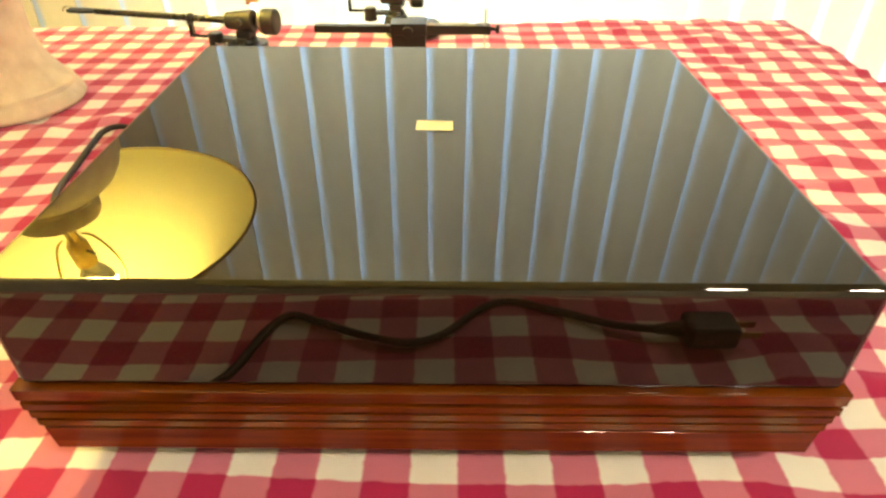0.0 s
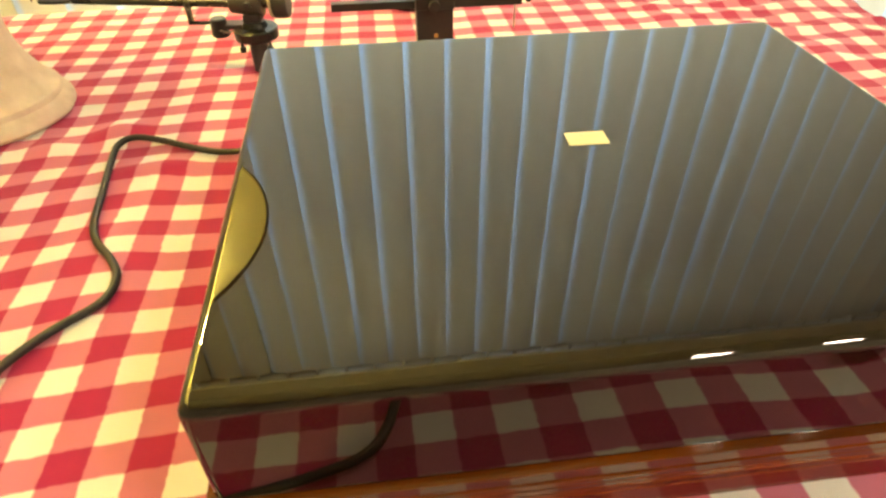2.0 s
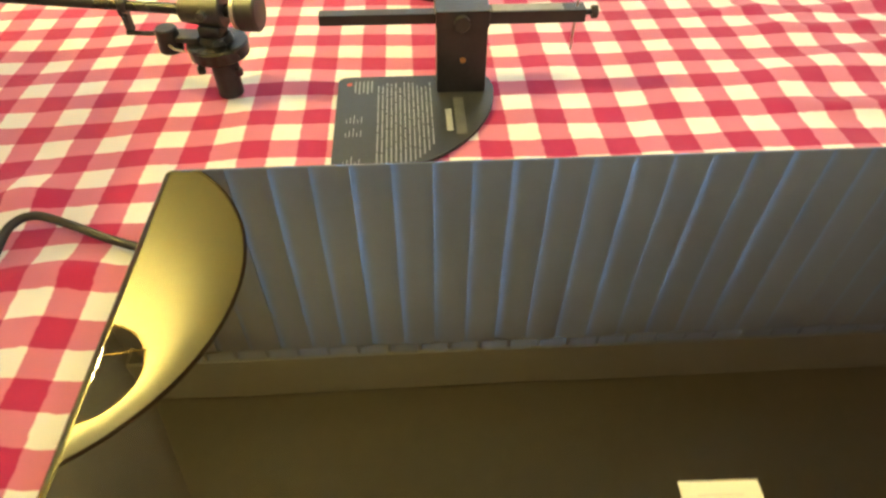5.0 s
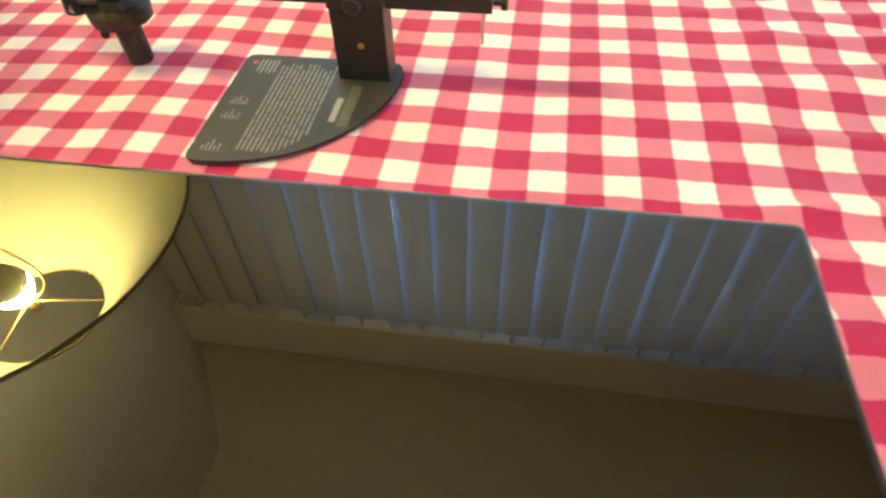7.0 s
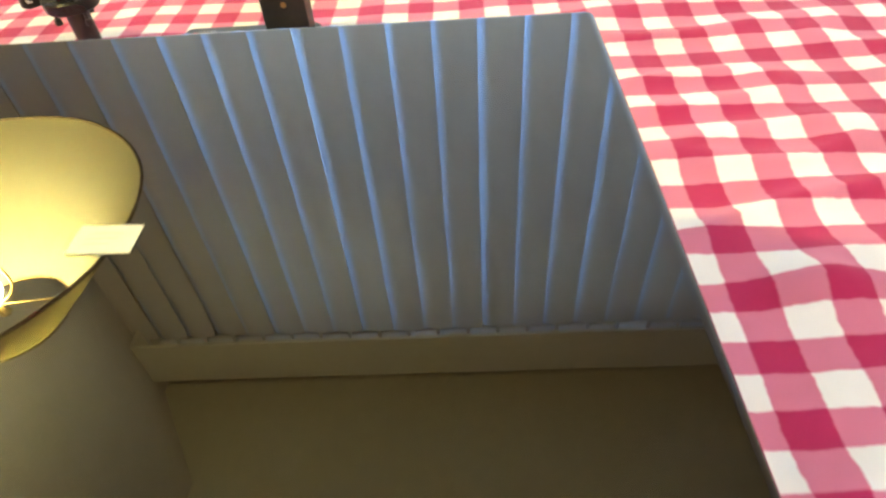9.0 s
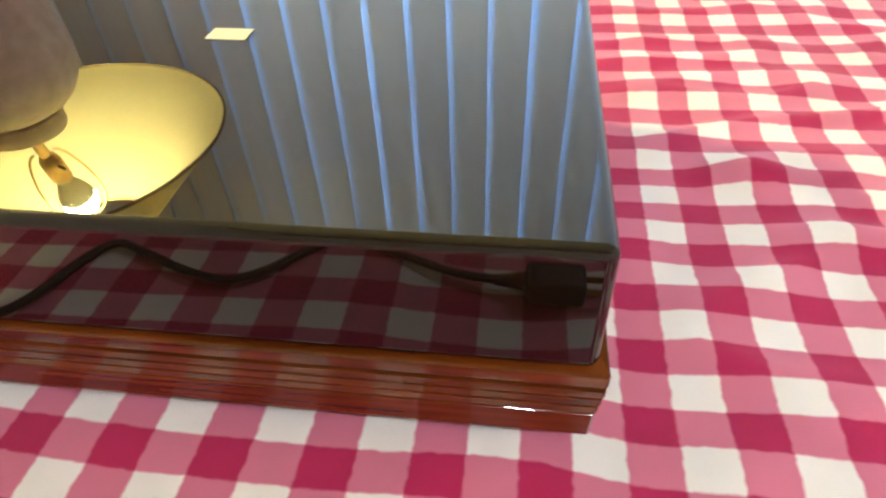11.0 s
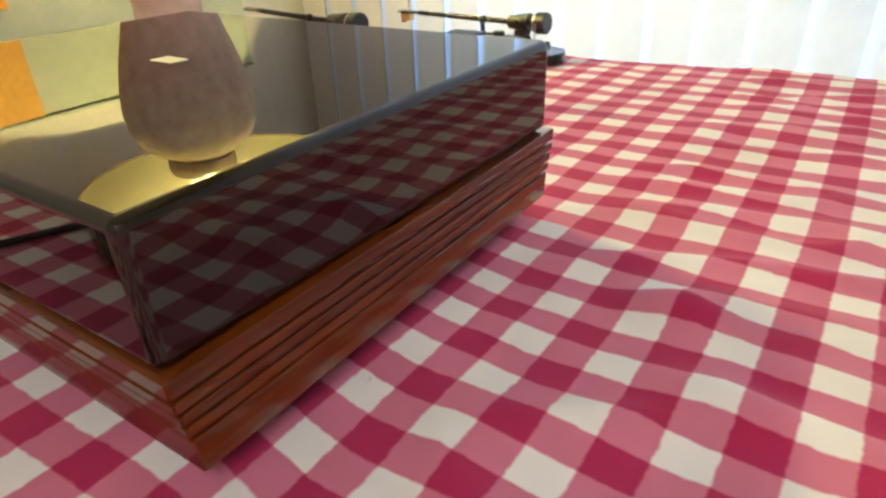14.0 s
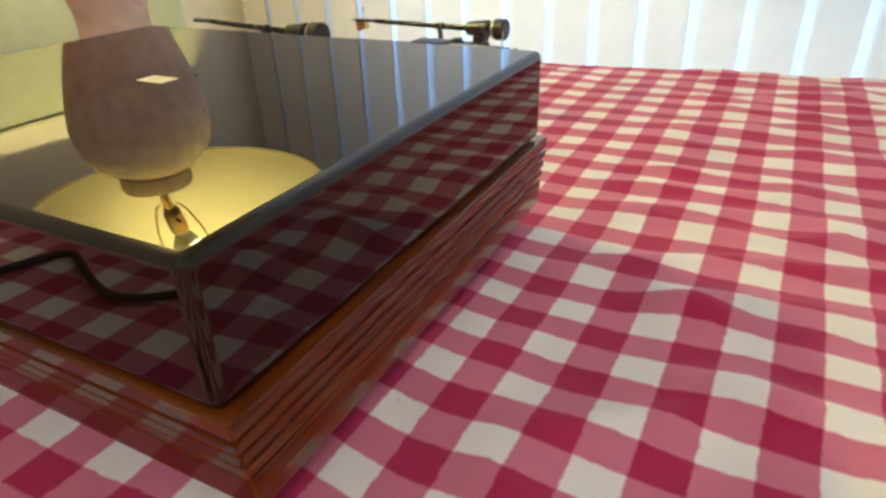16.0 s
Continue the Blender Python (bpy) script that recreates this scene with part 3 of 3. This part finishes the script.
for r, z in ((SR0, SZ0), (SR1, SZ1)):
    part("rim_trim", tube([(SX + r * math.cos(a), SY + r * math.sin(a), z) for a in (2 * math.pi * k / 72 for k in range(72))], 0.0026, 8, None, True), surface("shade_trim", (0.20, 0.14, 0.06), (0.30, 0.22, 0.10), 0.7, 80, 0.1) if z == SZ0 else M_BRASS, shade)
for a in (20, 140, 260):
    c, s = math.cos(radians(a)), math.sin(radians(a))
    part("spider_arm", tube([LEAN @ Vector((0.006 * c, 0.006 * s, 0.7185)), (SX + (SR1 + 0.004) * c, SY + (SR1 + 0.004) * s, SZ1 - 0.008)], 0.0013, 8), M_BRASS, shade)

# ---- alignment gauge ----
gauge = thing("alignment_gauge", label="black metal cartridge alignment gauge with printed base plate", category="gauge", at=pose(0.005, -0.005, 0))
arc = [(-0.160 + 0.1435 * math.cos(radians(a)), 0.686 + 0.1435 * math.sin(radians(a))) for a in range(-97, 3, 4)]
outline = [(-0.1765, 0.552), (-0.1755, 0.5475), (-0.172, 0.5445)] + arc[1:] + [(-0.0195, 0.698), (-0.024, 0.7045), (-0.030, 0.7065), (-0.168, 0.7065), (-0.1745, 0.7045), (-0.1775, 0.699)]
part("base_plate", slab(outline, 0.0005, 0.0040, 0.0006), M_PLATE, gauge, "black plate with pale print")
GX0, GX1, GY0, GY1 = -0.0755, -0.0265, 0.672, 0.700
part("post", one_box((GX0, GY0, 0.0041), (GX1, GY1, 0.074), 0.0012, 2), M_BLACK, gauge, "black square post")
part("clamp_block", one_box((GX0 - 0.001, GY0 - 0.002, 0.0742), (GX1 + 0.001, GY1 + 0.002, 0.0905), 0.0012, 2), M_BLACK, gauge)
part("beam", one_box((-0.186, 0.677, 0.0755), (GX0 - 0.0012, 0.690, 0.0855), 0.0010, 2), M_BLACK, gauge, "black sliding beam")
part("beam_end", one_box((GX1 + 0.0012, 0.675, 0.0745), (0.0665, 0.692, 0.0870), 0.0010, 2), M_BLACK, gauge)
part("scale_strip", one_box((GX1 + 0.004, 0.677, 0.0870), (0.045, 0.690, 0.0874)), M_INK, gauge, "pale scale strip")
part("needle", rod((0.0585, 0.683, 0.0425), (0.0585, 0.683, 0.108), 0.0011, 10), M_STEEL, gauge, "thin steel needle")
part("thumb_screw", rod((0.0665, 0.6835, 0.081), (0.0735, 0.6835, 0.081), 0.0028, 14), M_BLACK, gauge)
part("thumb_wheel", rod((0.0736, 0.6835, 0.081), (0.0790, 0.6835, 0.081), 0.0062, 24), M_BLACK, gauge)
part("lock_knob", rod((-0.052, GY0 - 0.0005, 0.080), (-0.052, GY0 - 0.0085, 0.080), 0.0075, 24), M_BLACK, gauge, "black lock knob")
part("brass_screw", rod((-0.0500, GY0 + 0.0005, 0.040), (-0.0500, GY0 - 0.0012, 0.040), 0.0030, 18), M_BRASS, gauge, "small brass screw")
# print on the plate: text columns, a heading block, a red mark, small scales
ZP = 0.00405
PR = random.Random(9)
for k in range(13):
    x = -0.136 + 0.0044 * k
    y0 = 0.558 + 0.0026 * max(0, k - 7) ** 1.4 + PR.uniform(0, 0.004)
    y1 = 0.694 - PR.uniform(0, 0.012)
    while y0 < y1:
        y2 = min(y1, y0 + PR.uniform(0.012, 0.030))
        part("print_line", one_box((x, y0, ZP), (x + 0.0013, y2, ZP + 0.0002)), M_INK, gauge)
        y0 = y2 + 0.0022
for k in range(5):
    part("print_line", one_box((-0.160 + 0.0042 * k, 0.676 - 0.003 * (k % 2), ZP), (-0.1585 + 0.0042 * k, 0.697, ZP + 0.0002)), M_INK, gauge)
part("heading", one_box((-0.0690, 0.606, ZP), (-0.0630, 0.642, ZP + 0.0002)), M_INK, gauge)
part("heading", one_box((-0.0600, 0.600, ZP), (-0.0500, 0.662, ZP + 0.0002)), surface("grey_block", (0.07, 0.07, 0.065), (0.10, 0.10, 0.09), 0.6, 100, 0.0), gauge)
part("red_mark", lathe([(0, ZP), (0.0030, ZP), (0.0030, ZP + 0.0002), (0, ZP + 0.0002)], 16, None, Matrix.Translation((-0.1655, 0.6915, 0))), M_RED, gauge, "small red mark")
for y0 in (0.556, 0.600, 0.622):
    for k in range(5):
        part("scale_tick", one_box((-0.166 + 0.0036 * k, y0, ZP), (-0.1652 + 0.0036 * k, y0 + 0.006 + 0.004 * (k % 3), ZP + 0.0002)), M_INK, gauge)


# ---- tonearms ----
def tonearm(name, label, at, pillar, base, lever_side=1):
    """Pivot at the origin, wand along -x. pillar: how far the shaft reaches down; base: a round mount under it."""
    t = thing(name, label=label, category="tonearm", group="tonearms on the table", at=at)
    zt = 0.0  # wand's axis
    part("wand", rod((-0.022, 0, zt), (-0.232, 0, zt + 0.006), 0.0052, 18, r2=0.0042), M_BLACKMETAL, t, "straight black wand")
    part("collar", rod((-0.078, 0, zt + 0.0014), (-0.085, 0, zt + 0.0016), 0.0072, 18), M_BLACK, t)
    head = slab([(-0.276, -0.004), (-0.270, -0.0085), (-0.250, -0.0095), (-0.232, -0.006), (-0.232, 0.006), (-0.250, 0.0095), (-0.270, 0.0085), (-0.276, 0.004)], zt + 0.0045, zt + 0.0085, 0.0012)
    hs = part("headshell", head, M_BLACK, t, "flat black headshell")
    part("finger_lift", tube(smooth_line([(-0.266, 0.006, zt + 0.0075), (-0.280, 0.010, zt + 0.0085), (-0.291, 0.012, zt + 0.0070), (-0.295, 0.012, zt + 0.0015)], 5), 0.0011, 8), M_STEEL, hs)
    # bearing housing, yoke and counterweight
    part("bearing_housing", rod((-0.026, 0, zt), (0.016, 0, zt), 0.0115, 32, r2=0.0160), M_BLACK, t, "black tapered bearing housing")
    part("cross_pin", rod((0.0, -0.020, zt + 0.002), (0.0, 0.020, zt + 0.002), 0.0045, 16), M_BLACKMETAL, t)
    part("stub", rod((0.0162, 0, zt), (0.034, 0, zt), 0.006, 16), M_BLACKMETAL, t)
    cw = part("counterweight", rod((0.030, 0, zt), (0.050, 0, zt), 0.0180, 36), M_BLACK, t, "black counterweight")
    part("dial_ring", rod((0.0265, 0, zt), (0.0298, 0, zt), 0.0165, 36), M_STEEL, cw, "pale numbered ring")
    part("yoke", one_box((-0.011, -0.0125, -0.0225), (0.011, 0.0125, -0.0110), 0.003, 2), M_BLACK, t)
    part("turret", rod((0, 0, -0.0300), (0, 0, -0.0227), 0.0165, 28, r2=0.0145), M_BLACKMETAL, t)
    # lift platform, arm rest and cueing parts on a side bracket
    part("bracket", one_box((-0.050, -0.010, -0.0300), (-0.014, 0.010, -0.0240), 0.0015, 2), M_BLACK, t)
    part("lift_cylinder", rod((-0.046, -0.004, -0.040), (-0.046, -0.004, -0.0165), 0.0120, 24, r2=0.0105), M_BLACKMETAL, t, "dark lift cylinder")
    part("lift_bar", tube(smooth_line([(-0.046, -0.004, -0.0170), (-0.047, -0.004, -0.0190), (-0.056, -0.006, -0.0220), (-0.084, -0.007, -0.0220)], 4), 0.0024, 8), M_BLACKMETAL, t)
    part("rest_post", one_box((-0.0865, -0.0045, -0.0235), (-0.0805, 0.0045, -0.0060), 0.0012, 2), M_BLACK, t)
    part("rest_clip", tube(smooth_line([(-0.0835, -0.0075, 0.002), (-0.0835, -0.0070, -0.0045), (-0.0835, 0, -0.0075), (-0.0835, 0.0070, -0.0045), (-0.0835, 0.0075, 0.002)], 4), 0.0016, 8), M_BLACK, t)
    part("cueing_lever", tube(smooth_line([(-0.044, -0.012, -0.030), (-0.032, -0.024 * lever_side, -0.028), (-0.016, -0.036 * lever_side, -0.023)], 5), 0.0013, 8), M_STEEL, t)
    if pillar:
        part("flange", rod((0, 0, -0.0445), (0, 0, -0.0302), 0.0285, 40, r2=0.0295), M_BLACKMETAL, t, "round black flange")
        for a in (-150, -30, 90):
            c, s = math.cos(radians(a)), math.sin(radians(a))
            f = part("flange_bolt", rod((0.022 * c, 0.022 * s, -0.0530), (0.022 * c, 0.022 * s, -0.0447), 0.0020, 10), M_BLACK, t)
            part("bolt_head", rod((0.022 * c, 0.022 * s, -0.0600), (0.022 * c, 0.022 * s, -0.0531), 0.0040, 14), M_BLACK, f)
        part("pillar", rod((0, 0, -pillar), (0, 0, -0.0447), 0.0125, 32), M_BLACK, t, "black mounting pillar")
    if base:
        part("mount_disc", lathe([(0, -base), (0.048, -base), (0.050, -base + 0.002), (0.050, -base + 0.016), (0.0485, -base + 0.018), (0, -base + 0.018)], 56, None, Matrix.Translation((0.030, 0, 0))), M_BLACKMETAL, t, "glossy black round mount")
        part("mount_column", rod((0, 0, -base + 0.0182), (0, 0, -0.0302), 0.024, 32, r2=0.020), M_BLACK, t)
        cart = part("cartridge", one_box((-0.272, -0.0075, -0.009), (-0.250, 0.0075, 0.0042), 0.0015, 2), M_BRASS, t, "amber cartridge")
        part("stylus_guard", one_box((-0.274, -0.005, -0.013), (-0.266, 0.005, -0.0092), 0.001, 1), M_RED, cart)
        part("side_pin", rod((-0.264, 0.008, 0.006), (-0.262, 0.008, 0.030), 0.0009, 8), M_STEEL, t)
    return t


tonearm("tonearm", "black tonearm standing upright on its mounting pillar", pose(-0.2835, 0.685, 0.0880, 0, -0.8, -8.6), 0.0890, 0)
tonearm("tonearm", "black tonearm with amber cartridge on a round glossy mount", pose(-0.083, 0.932, 0.064, 0, -1.0, -3.0), 0, 0.0645, -1)

# ---- envelope, crumbs ----
env = bmesh.new()
ecols, erows = 26, 18
front, rear = [], []
for j in range(erows + 1):
    fr, re = [], []
    for i in range(ecols + 1):
        u, w = i / ecols, j / erows
        puff = 0.009 * (max(0.0, 16 * u * (1 - u) * w * (1 - w)) ** 0.5) + 0.0016 * noise.noise((u * 6, w * 5, 8.0))
        y = 0.497 - 0.40 * u
        z = 0.100 + 0.318 * w - 0.012 * u + 0.004 * math.sin(u * 9)
        lean = 0.0
        fr.append(env.verts.new((LEFT_X + 0.0165 + lean + puff, y, z)))
        re.append(env.verts.new((LEFT_X + 0.0128 + lean, y, z)))
    front.append(fr), rear.append(re)
for g in (front, rear):
    for a, b in zip(g, g[1:]):
        for i in range(ecols):
            env.faces.new((a[i], a[i + 1], b[i + 1], b[i]))
loop = lambda g: g[0] + [r[-1] for r in g[1:]] + g[-1][-2::-1] + [r[0] for r in g[-2:0:-1]]
lf, lr = loop(front), loop(rear)
for k in range(len(lf)):
    j = (k + 1) % len(lf)
    env.faces.new((lf[k], lf[j], lr[j], lr[k]))
bmesh.ops.recalc_face_normals(env, faces=env.faces)
thing("envelope", env, M_MANILA, "orange manila padded envelope fixed to the pale board", "envelope")

cr = bmesh.new()
bmesh.ops.create_icosphere(cr, subdivisions=1, radius=0.0022)
for v in cr.verts:
    v.co *= 1 + 0.35 * noise.noise(v.co * 900)
thing("crumb", cr, M_CRUMB, "tiny white crumb on the tablecloth", "crumb", at=pose(0.2345, 0.112, 0.0018))
